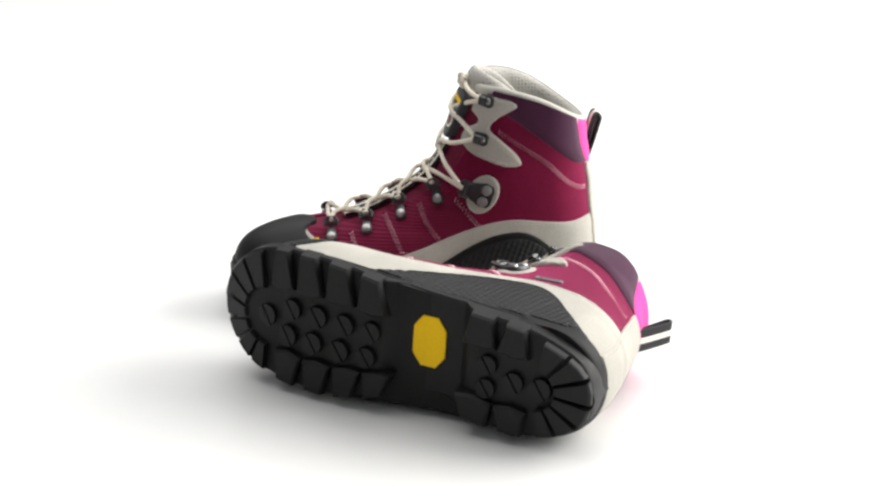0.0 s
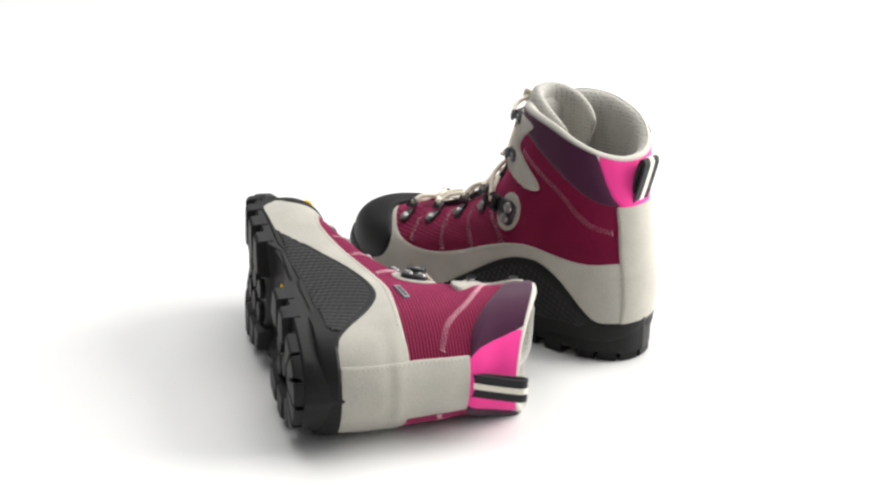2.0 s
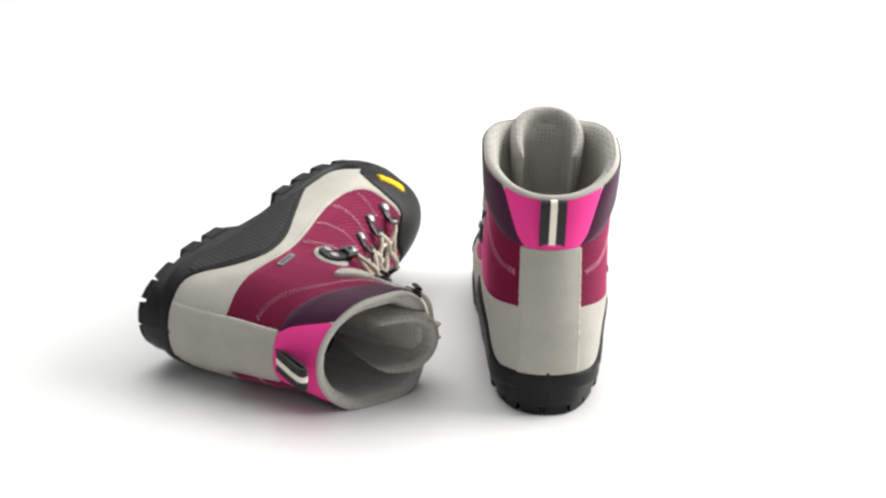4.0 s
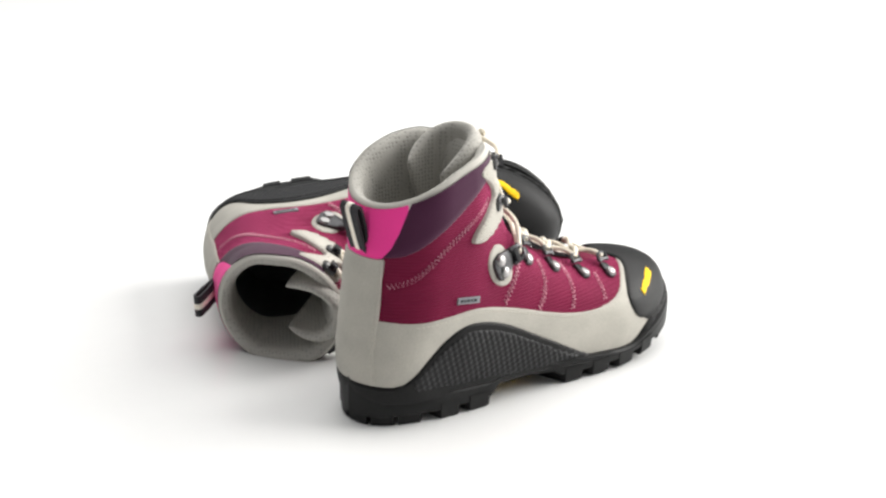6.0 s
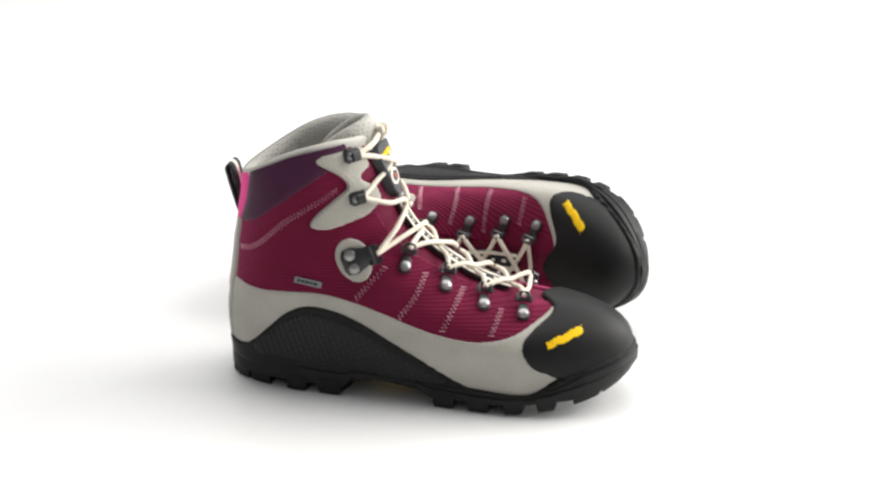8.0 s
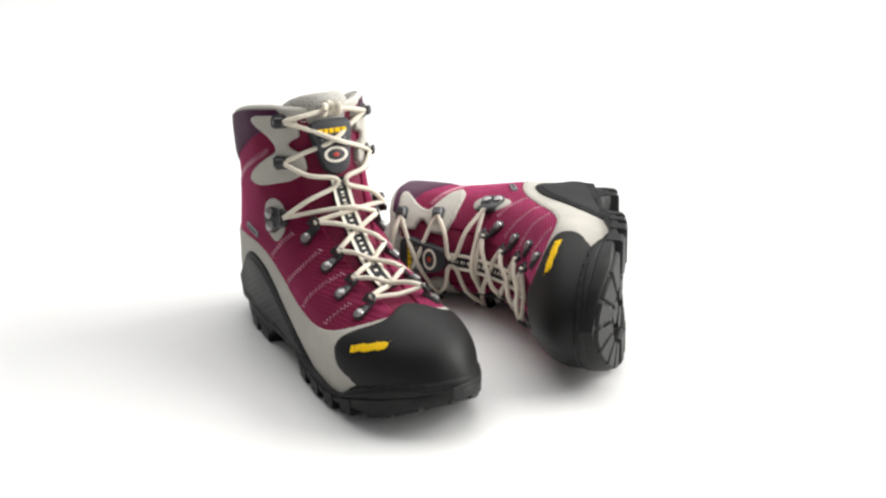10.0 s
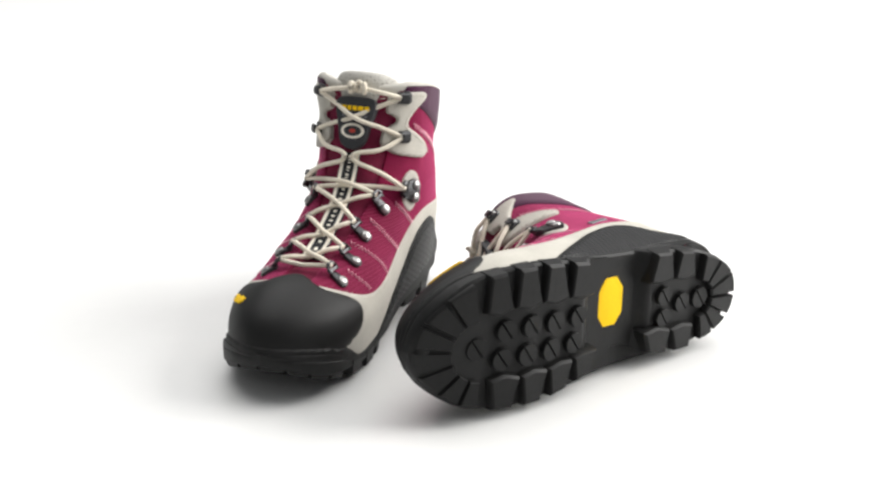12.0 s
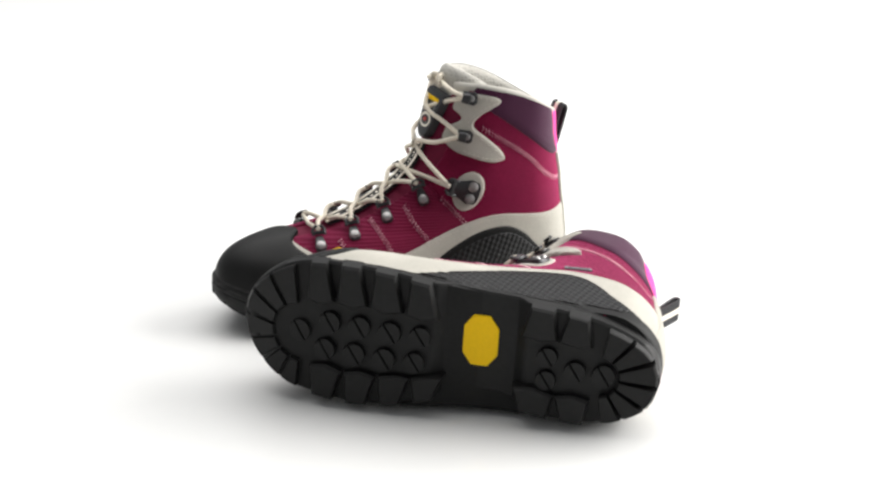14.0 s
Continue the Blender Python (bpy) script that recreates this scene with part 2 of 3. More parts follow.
def inside(poly, a, b):
    """Signed distance (positive within) of points (a, b) from a closed outline."""
    poly = np.asarray(poly, float)
    best = np.full(a.shape, 1e9)
    odd = np.zeros(a.shape, bool)
    for (x0, y0), (x1, y1) in zip(poly, np.roll(poly, -1, 0)):
        dx, dy = x1 - x0, y1 - y0
        t = np.clip(((a - x0) * dx + (b - y0) * dy) / (dx * dx + dy * dy + 1e-9), 0, 1)
        best = np.minimum(best, np.hypot(a - x0 - t * dx, b - y0 - t * dy))
        if y0 != y1:
            odd ^= ((y0 > b) != (y1 > b)) & (a < (x1 - x0) * (b - y0) / (y1 - y0) + x0)
    return np.where(odd, best, -best)


def overlay(field, thick, edge=1.3, puff=0.0, puff_len=8.0, relief=None):
    """A piece of the upper cut out where field > 0 (mm from its edge), laid on the last with real thickness."""
    t = np.clip(field / edge, 0, 1)
    d = INSET + thick * (0.6 + 0.4 * np.sqrt(1 - (1 - t) ** 2))
    if puff:
        q = np.clip(field / puff_len, 0, 1)
        d = d + puff * (1 - (1 - q) ** 2)
    if relief is not None:
        d = d + relief * np.clip(field / 2.0, 0, 1)
    pos = PTS + NRM * d[..., None]
    rim, low = PTS + NRM * (INSET + 0.55 * thick), PTS + NRM * (INSET - 0.5)
    verts, faces, at = [], [], {}

    def corner(i, j):
        if (i, j) not in at:
            at[i, j] = len(verts)
            verts.append(pos[i, j])
        return at[i, j]

    def cut(a, b, bottom):
        a, b = sorted((a, b))
        key = (a, b, bottom)
        if key not in at:
            src = low if bottom else rim
            w = field[a] / (field[a] - field[b])
            at[key] = len(verts)
            verts.append(src[a] * (1 - w) + src[b] * w)
        return at[key]

    on = field > 0
    cells = on[:-1] | on[1:]
    cells = cells | np.roll(cells, -1, 1)
    for i, j in zip(*np.nonzero(cells)):
        ring = ((i, j), (i, (j + 1) % (2 * NU)), (i + 1, (j + 1) % (2 * NU)), (i + 1, j))
        face, ends = [], []
        for q in range(4):
            a, b = ring[q], ring[(q + 1) % 4]
            if on[a]:
                face.append(corner(*a))
            if on[a] != on[b]:
                face.append(cut(a, b, False))
                ends.append((a, b, on[a]))
        if len(face) > 2:
            faces.append(face)
        if len(ends) == 2:
            (a, b, fa), (c, e, fc) = ends
            if not fa:
                (a, b), (c, e) = (c, e), (a, b)
            faces.append((cut(a, b, False), cut(a, b, True), cut(c, e, True), cut(c, e, False)))
    return verts, faces


def on_side(x, z, side, lift=0.0):
    """The point of the upper at (x, z) in side view, and its normal. side: -1 outer, 1 inner."""
    cols = slice(0, NU) if side < 0 else slice(NU + 1, 2 * NU)
    d = (PX[:, cols] - x) ** 2 + (PZ[:, cols] - z) ** 2
    near = np.argpartition(d.ravel(), 8)[:8]
    w = 1 / (d.ravel()[near] + 0.3)
    w /= w.sum()
    p = (PTS[:, cols].reshape(-1, 3)[near] * w[:, None]).sum(0)
    n = (NRM[:, cols].reshape(-1, 3)[near] * w[:, None]).sum(0)
    n /= np.linalg.norm(n)
    p[0], p[2] = x, z
    return p + n * lift, n


# ---- outlines in side view (x, z) ----
GREY_TOP = spline([(-30, 81), (-10, 81), (1, 80.5), (18, 79), (41, 80), (64, 80.5), (87, 76), (110, 69), (133, 61.5), (156, 56.5), (176, 55.5), (195, 59), (210, 66), (223, 74), (232, 84)], 90)
RUBBER_TOP = spline([(-30, 35), (-8, 35), (2, 35), (10, 36), (18, 42), (28, 52), (41, 64), (56, 70.5), (75, 68.5), (95, 61), (118, 48.5), (141, 36), (161, 25), (179, 18), (200, 18), (213, 21), (227, 31), (240, 37), (262, 43), (285, 48)], 110)
PLUM_LOW = spline([(-10, 122.5), (6, 122.5), (18, 127), (38, 142), (57, 156), (72, 166), (88, 172), (120, 180)], 40)
PATCH = spline([(99, 178.5), (88, 179.5), (77, 179.5), (66, 177.5), (64.5, 172.5), (77, 164), (83, 155), (75, 147), (63, 136), (59.5, 128), (71, 126.5), (86, 131), (96, 135), (101.5, 142), (100, 151), (90, 159.5), (94, 166), (98.5, 172.5)], 90, True)
CAP_EDGE = spline([(206, 92), (222, 82), (226, 75), (222, 70), (211, 63), (205, 56.5), (205.5, 49), (212, 40), (226, 33), (238, 27), (262, 24), (300, 20)], 70)


def curve_above(line, x, z):
    return z - np.interp(x, line[:, 0], line[:, 1])


def upper_parts(boot):
    full = np.full(PX.shape, 9.0)
    front = PX > np.interp(PZ, (60, 120, 200), (110, 70, 62))
    part("tongue", *overlay(full, 0.6), M_TONGUE, boot, "maroon padded gusset tongue under the laces")
    throat = np.interp(PZ, (66, 76, 90, 105, 125, 150, 190), (8, 11, 15, 19, 23, 26, 29))
    lean = -2.8 * np.clip((PX - 150) / 110, 0, 1) ** 1.2
    gap = np.where(front, np.abs(PY - lean) - throat, 9.0)
    quarter = np.maximum(np.minimum(gap, curve_above(GREY_TOP, PX, PZ - ARCH) + 8), -9)
    part("quarter", *overlay(np.minimum(quarter, np.where(PY < 0, 9.0, -9.0)), 2.2), M_MAROON, boot, "maroon ribbed textile outer side panel")
    vamp = PX - np.interp(PZ, (60, 78, 90, 100, 125), (76, 90, 100, 109, 126))
    inner = np.where(PY < 0, -9.0, 9.0)
    part("quarter", *overlay(np.minimum(np.minimum(quarter, -vamp), inner), 2.2), M_NUBUCK, boot, "smooth maroon nubuck inner side panel")
    part("vamp", *overlay(np.minimum(np.minimum(quarter, vamp), inner), 2.1), M_MAROON, boot, "maroon ribbed textile inner vamp")
    # collar
    above = curve_above(PLUM_LOW, PX, PZ) * 0.85
    pink_edge = np.interp(PZ, (118, 123, 130, 140, 160), (1, 5, 8.5, 12, 16.5))
    for side in (-1, 1):
        here = np.where(PY * side > 1, 9.0, -9.0)
        part("collar", *overlay(np.minimum(np.minimum(np.minimum(above, PX - pink_edge + 1.2), gap - 3), here), 2.6, puff=1.6), M_PLUM, boot, "padded dark plum softshell collar")
    part("heel_insert", *overlay(np.minimum(np.minimum(PZ - 119, pink_edge - PX), 9), 2.8, puff=0.8), M_PINK, boot, "bright pink softshell insert above the heel")
    # grey suede
    band = np.minimum(curve_above(GREY_TOP, PX, PZ - ARCH) * -1, curve_above(RUBBER_TOP, PX, PZ - ARCH) + 6)
    part("side_rand", *overlay(band, 2.9), M_GREY, boot, "light grey suede band round the foot")
    counter = np.where(PX < 40, np.minimum(np.minimum(20.5 + (PZ - 80) * -0.01 - np.abs(PY), 122 - PZ), PZ - 34), -9)
    part("heel_counter", *overlay(counter, 4.0), M_GREY, boot, "light grey suede heel counter")
    for side in (-1, 1):
        here = np.where(PY * side > 4, 9.0, -9.0)
        part("eyelet_patch", *overlay(np.minimum(np.minimum(inside(PATCH, PX, PZ), here), gap + 6.0), 5.0), M_GREY, boot, "light grey suede hook reinforcement")
        c, s = math.cos(radians(-62)), math.sin(radians(-62))
        a, b = (PX - 88) * c + (PZ - 104.5) * s, -(PX - 88) * s + (PZ - 104.5) * c
        ell = (1 - np.hypot(a / 16.0, b / 11.5)) * 11
        part("buckle_patch", *overlay(np.minimum(ell, here), 3.2), M_GREY, boot, "oval light grey suede patch")
    ring = PTS[0] + NRM[0] * 1.8 + np.array((0, 0, -0.4))
    k = 2 * NU
    v = list(ring) + [p + np.array((0, 0, 1.5)) for p in PTS[0]]
    f = [(j, j + 1, k - j - 1, k - j) for j in range(1, NU - 1)] + [(0, 1, k - 1), (NU - 1, NU, NU + 1)]
    f += [(j, k + j, k + (j + 1) % k, (j + 1) % k) for j in range(k)]
    part("midsole", v, f, M_RUBBER, boot, "black midsole board")
    # rubber
    cap_x = np.vstack([CAP_EDGE, [(300, 130), (206, 130)]])
    peak = 13 * np.exp(-((PY + 1.5) / 15) ** 2) * np.clip((PZ - 62) / 12, 0, 1)
    cap = inside(cap_x, PX + peak, PZ)
    part("toe_cap", *overlay(np.where(PX > 150, cap, -9), 3.9, edge=2.2, puff=0.6), M_CAP, boot, "smooth black rubber toe cap")
    below = -curve_above(RUBBER_TOP, PX, PZ - ARCH)
    part("rubber_rand", *overlay(below, 4.4, edge=2.0, relief=2.0 * np.clip((PX - 205) / 20, 0, 1)), M_RUBBER, boot, "black rubber rand")
    grip = spline([(16, 38), (24, 45), (41, 59.5), (56, 66), (75, 63.5), (95, 56), (118, 44), (141, 32), (158, 23), (120, 22), (70, 25), (34, 29), (20, 30)], 60, True)
    for side in (-1, 1):
        here = np.where(PY * side > 4, 9.0, -9.0)
        part("grip_panel", *overlay(np.minimum(inside(grip, PX, PZ - ARCH), here), 5.2, edge=1.5), M_GRIP, boot, "black rubber grip panel with a woven relief")


def lining_parts(boot):
    """The padded rim, the lining inside, the footbed and the rolled top of the tongue."""
    rows = []
    rim = PTS[-1]
    n = NRM[-1].copy()
    n[:, 2] = 0
    n /= np.linalg.norm(n, axis=1)[:, None]
    frontness = np.clip((rim[:, 0] - 78) / 14, 0, 1)[:, None]
    for out, up in ((0.6, -4), (0.9, 0.5), (0.1, 2.4), (-1.8, 3.2)):
        rows.append(rim + n * out + np.array((0, 0, 1)) * (up - 3 * frontness))
    pipe = rows
    k = 2 * NU

    def sheet(rows):
        return [p for r in rows for p in r], [(i * k + j, i * k + (j + 1) % k, (i + 1) * k + (j + 1) % k, (i + 1) * k + j) for i in range(len(rows) - 1) for j in range(k)]
    part("collar_piping", *sheet(pipe), M_PIPING, boot, "pale grey binding round the collar", sharp=0)
    rows = [pipe[-1] + n * 0.3 + np.array((0, 0, -0.5))]
    for out, up in ((-4, 2.6), (-7, 0.5), (-9, -4), (-9.5, -10)):
        rows.append(rim + n * out + np.array((0, 0, 1)) * (up - 3 * frontness))
    top = rows[-1]
    mid = np.array((52.0, 0.0))
    for z, s in ((150, 0.97), (135, 0.95), (115, 0.96), (95, 0.98), (70, 0.96), (45, 0.9)):
        r = top.copy()
        r[:, :2] = mid + (r[:, :2] - mid) * s
        r[:, 2] = np.minimum(top[:, 2] - 6, z) - 0.02 * (150 - z)
        rows.append(r)
    part("lining", *sheet(rows[:8]), M_LINING, boot, "grey spacer mesh lining", sharp=0)
    part("inner_sock", *sheet(rows[7:]), M_INSOLE, boot, "black inner sock", sharp=0)
    bed = rows[-1].copy()
    bed[:, 2] = 47
    inner = bed.copy()
    inner[:, :2] = mid + (inner[:, :2] - mid) * 0.5
    v, f = sheet([bed * np.array((1, 1.02, 1)), inner])
    f.append(tuple(range(k, 2 * k)))
    part("footbed", v, f, M_INSOLE, boot, "black footbed inside")
    # tongue top: a padded sheet curled inside the front of the collar
    c = np.array((58.0, 0.0))
    na, nz = 44, 34
    outer, back = [], []
    for i in range(nz + 1):
        h = 1 - (1 - i / nz) ** 2
        for j in range(na + 1):
            a = -1 + 2 * j / na
            ang = a * radians(100) * (0.5 + 0.5 * h)
            z1 = 195 - 26 * abs(a) ** 2.4
            z = 95 + (z1 - 95) * h
            rx = np.interp(z, (100, 140, 200), (52, 46, 35)) - 9.0 * abs(a) ** 3
            ry = np.interp(z, (100, 160, 200), (31, 31, 30)) - 9.0 * abs(a) ** 3
            th = 4.9 * min(1.0, 0.3 + 1.4 * h) * math.sqrt(max(0.0, 1 - max(0.0, (h - 0.93) / 0.07) ** 2)) * math.sqrt(max(0.03, 1 - abs(a) ** 6))
            cx, cy = math.cos(ang), math.sin(ang)
            rx, ry = rx - 4.5, ry - 4.5
            outer.append((c[0] + (rx + th) * cx, (ry + th) * cy, z))
            back.append((c[0] + (rx - th) * cx - 1.5 * (1 - h), (ry - th) * cy, z))
    w = na + 1
    m = len(outer)
    faces = []
    for i in range(nz):
        for j in range(na):
            q = (i * w + j, i * w + j + 1, (i + 1) * w + j + 1, (i + 1) * w + j)
            faces += [q, tuple(m + t for t in reversed(q))]
    for j in range(na):
        faces.append((nz * w + j, nz * w + j + 1, m + nz * w + j + 1, m + nz * w + j))
    for i in range(nz):
        faces.append((i * w, (i + 1) * w, m + (i + 1) * w, m + i * w))
        faces.append((i * w + na, m + i * w + na, m + (i + 1) * w + na, (i + 1) * w + na))
    part("tongue_top", outer + back, faces, M_LINING, boot, "grey padded top of the tongue", sharp=0)


# ---- sole ----
SOLE_X = (-10, -7, 0, 15, 40, 75, 100, 130, 170, 200, 230, 250, 268, 277.5, 281)
OUTER = (0.5, 13, 23, 31.5, 39, 43, 44.5, 47, 52.5, 54.5, 52, 45, 30.5, 15.5, 3)
INNER = (0.5, 13, 23, 31.5, 36.5, 34, 26.5, 31, 42.5, 45, 43.3, 37.8, 24.8, 11, -2)
SPRING = spline([(-20, 0), (60, 0), (150, 0), (195, 0.6), (213, 2.8), (236, 7.5), (256, 13.5), (270, 20), (284, 28)], 60)
SOLE_TOP = spline([(-20, 37), (0, 36), (30, 31), (100, 26), (170, 21), (205, 19), (222, 24.5), (238, 31), (249, 35), (262, 38.5), (271, 40.5), (277, 41.2), (282, 41.2)], 60)


EDGE = {True: spline(list(zip(SOLE_X, OUTER)), 400), False: spline(list(zip(SOLE_X, INNER)), 400)}


def half_width(x, outer):
    return float(np.interp(x, EDGE[outer][:, 0], EDGE[outer][:, 1]))


def spring(x):
    return float(np.interp(x, SPRING[:, 0], SPRING[:, 1]))


def sole_parts(boot):
    xs = np.concatenate([-10 + 40 * (1 - np.cos(np.linspace(0, math.pi / 2, 16))), np.linspace(32, 240, 80), 240 + 41 * np.sin(np.linspace(0.04, math.pi / 2, 22))])
    verts, faces = [], []
    for x in xs:
        o, i = half_width(x, True), half_width(x, False)
        zt = float(np.interp(x, SOLE_TOP[:, 0], SOLE_TOP[:, 1]))
        arch = min(max((x - 80) / 7, 0), 1) * min(max((142 - x) / 10, 0), 1)
        zb = 10.5 - 4.0 * min(max((x - 225) / 30, 0), 1) + spring(x) + 7.5 * arch
        g = min(1.0, o / 8, i / 8)
        h = zt - zb
        sec = [(-o + 3 * g, zt), (-o + 0.6 * g, zt - 1.2), (-o + 0.1, zt - 0.28 * h), (-o + 0.9 * g, zt - 0.34 * h), (-o, zt - 0.40 * h), (-o + 0.3 * g, zb + 1.5), (-o + 2 * g, zb),
               (i - 2 * g, zb), (i - 0.3 * g, zb + 1.5), (i, zt - 0.40 * h), (i - 0.9 * g, zt - 0.34 * h), (i - 0.1, zt - 0.28 * h), (i - 0.6 * g, zt - 1.2), (i - 3 * g, zt)]
        verts += [(x, y, z) for y, z in sec]
    k = 14
    for a in range(len(xs) - 1):
        for b in range(k):
            faces.append((a * k + b, (a + 1) * k + b, (a + 1) * k + (b + 1) % k, a * k + (b + 1) % k))
    faces += [tuple(range(k)), tuple(range((len(xs) - 1) * k, len(xs) * k))[::-1]]
    sole = part("outsole", verts, faces, M_TREAD, boot, "black lugged rubber outsole", sharp=40)

    def lug(outline, drop=8.8, taper=0.9, root=1.08):
        o = np.asarray(outline, float)
        area = np.sum(o[:, 0] * np.roll(o[:, 1], -1) - np.roll(o[:, 0], -1) * o[:, 1])
        if area < 0:
            o = o[::-1]
        mid = o.mean(0)
        vs, n = [], len(o)
        for s, up in ((root, 16.0), (1.0, 6.0), (0.95 * taper + 0.05, 4.6), (taper - 0.04, 4.0)):
            for q in o:
                p = mid + (q - mid) * s
                vs.append((p[0], p[1], up + spring(p[0]) + (8.8 - drop) * (up < 7)))
        fs = [(r * n + i, (r + 1) * n + i, (r + 1) * n + (i + 1) % n, r * n + (i + 1) % n) for r in range(3) for i in range(n)]
        fs.append(tuple(range(3 * n, 4 * n))[::-1])
        part("lug", vs, fs, M_TREAD, sole, sharp=30)

    # side lugs: bars with tapered grooves between them
    def row(stations, outer, reach, lean):
        s = -1 if outer else 1
        for x0, x1 in stations:
            pts = []
            for x in (x0 + 2.3, (x0 + x1) / 2, x1 - 2.3):
                pts.append((x, s * (half_width(x, outer) - 0.4)))
            a, b = x1 + lean + 0.6, x0 + lean - 0.6
            ya, yb = s * reach * half_width(x1, outer), s * reach * half_width(x0, outer)
            pts += [(a + 1.5, ya), ((a + b) / 2, ya * 0.88), (b - 1.5, yb)]
            lug(pts)
    row([(143, 161), (167, 185.5), (191.5, 209), (215, 231)], True, 0.50, -2)
    row([(138, 155), (160.5, 178), (184, 202), (208, 227)], False, 0.50, -2)
    row([(37, 55), (60, 80)], True, 0.5, 1)
    row([(36, 55), (60, 83)], False, 0.5, 1)

    def fan(cx, cy, angles, r0, gap):
        """Wedges round the toe or the heel, out to the sole's edge."""
        for a0, a1 in zip(angles[:-1], angles[1:]):
            pts = []
            for a in (a0 + gap, (a0 + a1) / 2, a1 - gap):
                r = 8.0
                while r < 90:
                    x, y = cx + r * math.cos(radians(a)), cy + r * math.sin(radians(a))
                    if x > 278.5 or x < -8.5 or abs(y) > half_width(x, y < 0) - 2.0:
                        break
                    r += 0.5
                pts.append((cx + r * math.cos(radians(a)), cy + r * math.sin(radians(a))))
            for a in (a1 - gap, (a0 + a1) / 2, a0 + gap):
                pts.append((cx + r0 * math.cos(radians(a)), cy + r0 * math.sin(radians(a))))
            lug(pts, taper=0.93, root=0.99)
    fan(234, 0, [-84, -56, -30, -6, 18, 42, 66, 88], 21, 2.0)
    fan(31, 0, [97, 124, 150, 176, 203, 231, 263], 14, 2.2)
    # studs down the middle
    for x, y, r in ((236, -1, 7.5), (214, -11, 7.2), (217, 9, 7.2), (193, -11, 7.5), (196, 9, 7.5), (172, -10, 7.5), (175, 9.5, 7.5), (151, -10, 7), (154, 9, 7), (65, -8, 6.5), (65, 8.5, 6.5), (46, 0, 7), (27, 0, 7.5)):
        for turn in (35, 215):
            ox, oy = 0.35 * math.cos(radians(turn)), 0.35 * math.sin(radians(turn))
            lug([(x + ox + 1.04 * r * math.cos(radians(turn + q)), y + oy + 1.08 * r * math.sin(radians(turn + q))) for q in range(-90, 91, 30)], drop=6.0, taper=0.96, root=1.02)
    # sole mark in the arch
    eight = [(-5.5, 18), (5.5, 18), (12, 9.5), (12, -9.5), (5.5, -18), (-5.5, -18), (-12, -9.5), (-12, 9.5)]
    part("sole_mark", *plate(eight, (111.3, -10, 18.0), (0.0, 0, -1), (1, 0.0, 0), -1, 1.4), M_YELLOW, boot, "yellow eight-sided inlay in the arch of the sole")


# ---- lacing ----
EYES = [(203, 69.5), (176, 75), (149, 85.5), (121, 98.5)]


def hardware(boot):
    rings = {}
    for side in (-1, 1):
        for i, (x, z) in enumerate(EYES):
            p, n = on_side(x, z, side, 0.3)
            inward = np.array((-1.2, -side * 9.0, 3.8))
            a, b, n = basis(n, inward)
            eye = part("lace_eyelet", *plate([(-4.6, 2.0), (-3.2, 3.8), (0, 4.4), (4, 3.4), (9, 2.6), (9, -2.6), (4, -3.4), (0, -4.4), (-3.2, -3.8), (-4.6, -2.0)], p, n, a, -1, 2.0), M_DARK, boot, "dark gunmetal eyelet plate with a bright rivet")
            part("rivet", *dome(p, n, 3.8, 2.3, base=1.8), M_STEEL, eye)
            c = p + a * 10.5 + n * 3.2
            part("ring", *join(tube([c + b * 4.4 - a * 2, c + b * 4.6 + a * 2 + n * 1.2, c + b * 2.5 + a * 4.4 + n * 2, c - b * 2.5 + a * 4.4 + n * 2, c - b * 4.6 + a * 2 + n * 1.2, c - b * 4.4 - a * 2], 1.35, 6),
                               tube([c - b * 5 + n * 0.2, c + b * 5 + n * 0.2], 1.6, 6)), M_DARK, eye)
            rings[i, side] = c + a * 2.2 + n * 1.8
        # lace lock
        p, n = on_side(88, 104.5, side, 1.4)
        a, b, n = basis(n, (11.0, -side * 2.0, 4.0))
        lock = part("lace_lock", *plate([(-8, 5), (-6, 8.5), (0, 9.5), (5, 7.5), (10, 6), (15, 5), (15, -5), (10, -6), (5, -7.5), (0, -9.5), (-6, -8.5), (-8, -5)], p, n, a, -1, 2.2), M_DARK, boot, "dark gunmetal lace lock")
        for d in (-4.6, 4.8):
            part("rivet", *dome(p + b * d - a * 1.5, n, 4.2, 2.8, base=1.8), M_STEEL, lock)
        c = p + a * 14 + n * 3.5
        part("ring", *join(tube([c - b * 6, c + b * 6], 2.2, 7), tube([c - b * 5.5 - a * 4 - n, c - b * 5.5 + a * 3 + n, c - b * 3 + a * 4.5 + n], 1.6, 6), tube([c + b * 5.5 - a * 4 - n, c + b * 5.5 + a * 3 + n, c + b * 3 + a * 4.5 + n], 1.6, 6)), M_DARK, lock)
        rings["lock", side] = c + a * 2.5 + n * 1.0
        for x, z, key in ((88.5, 147, "low"), (84, 176, "top")):
            p, n = on_side(x, z, side, 2.6)
            a, b, n = basis(n, (-6.0, side * 2.0, -1.0))
            hook = part("lace_hook", *plate([(-5, 4.4), (4, 5), (6.5, 3), (6.5, -3), (4, -5), (-5, -4.4)], p, n, a, -1, 1.8), M_DARK, boot, "dark gunmetal lace hook")
            part("hook_tip", *tube([p + a * 3.5 + n * 1.2, p - a * 2 + n * 2, p - a * 4.5 + n * 3.4, p - a * 3 + n * 5.0, p + a * 2.5 + n * 5.3], 3.6, 8, flat=0.42, up=n), M_DARK, hook)
            part("rivet", *dome(p + a * 2.6, n, 2.6, 1.6, base=1.6), M_STEEL, hook)
            rings[key, side] = p - a * 2.0 + n * 3.3
    return rings


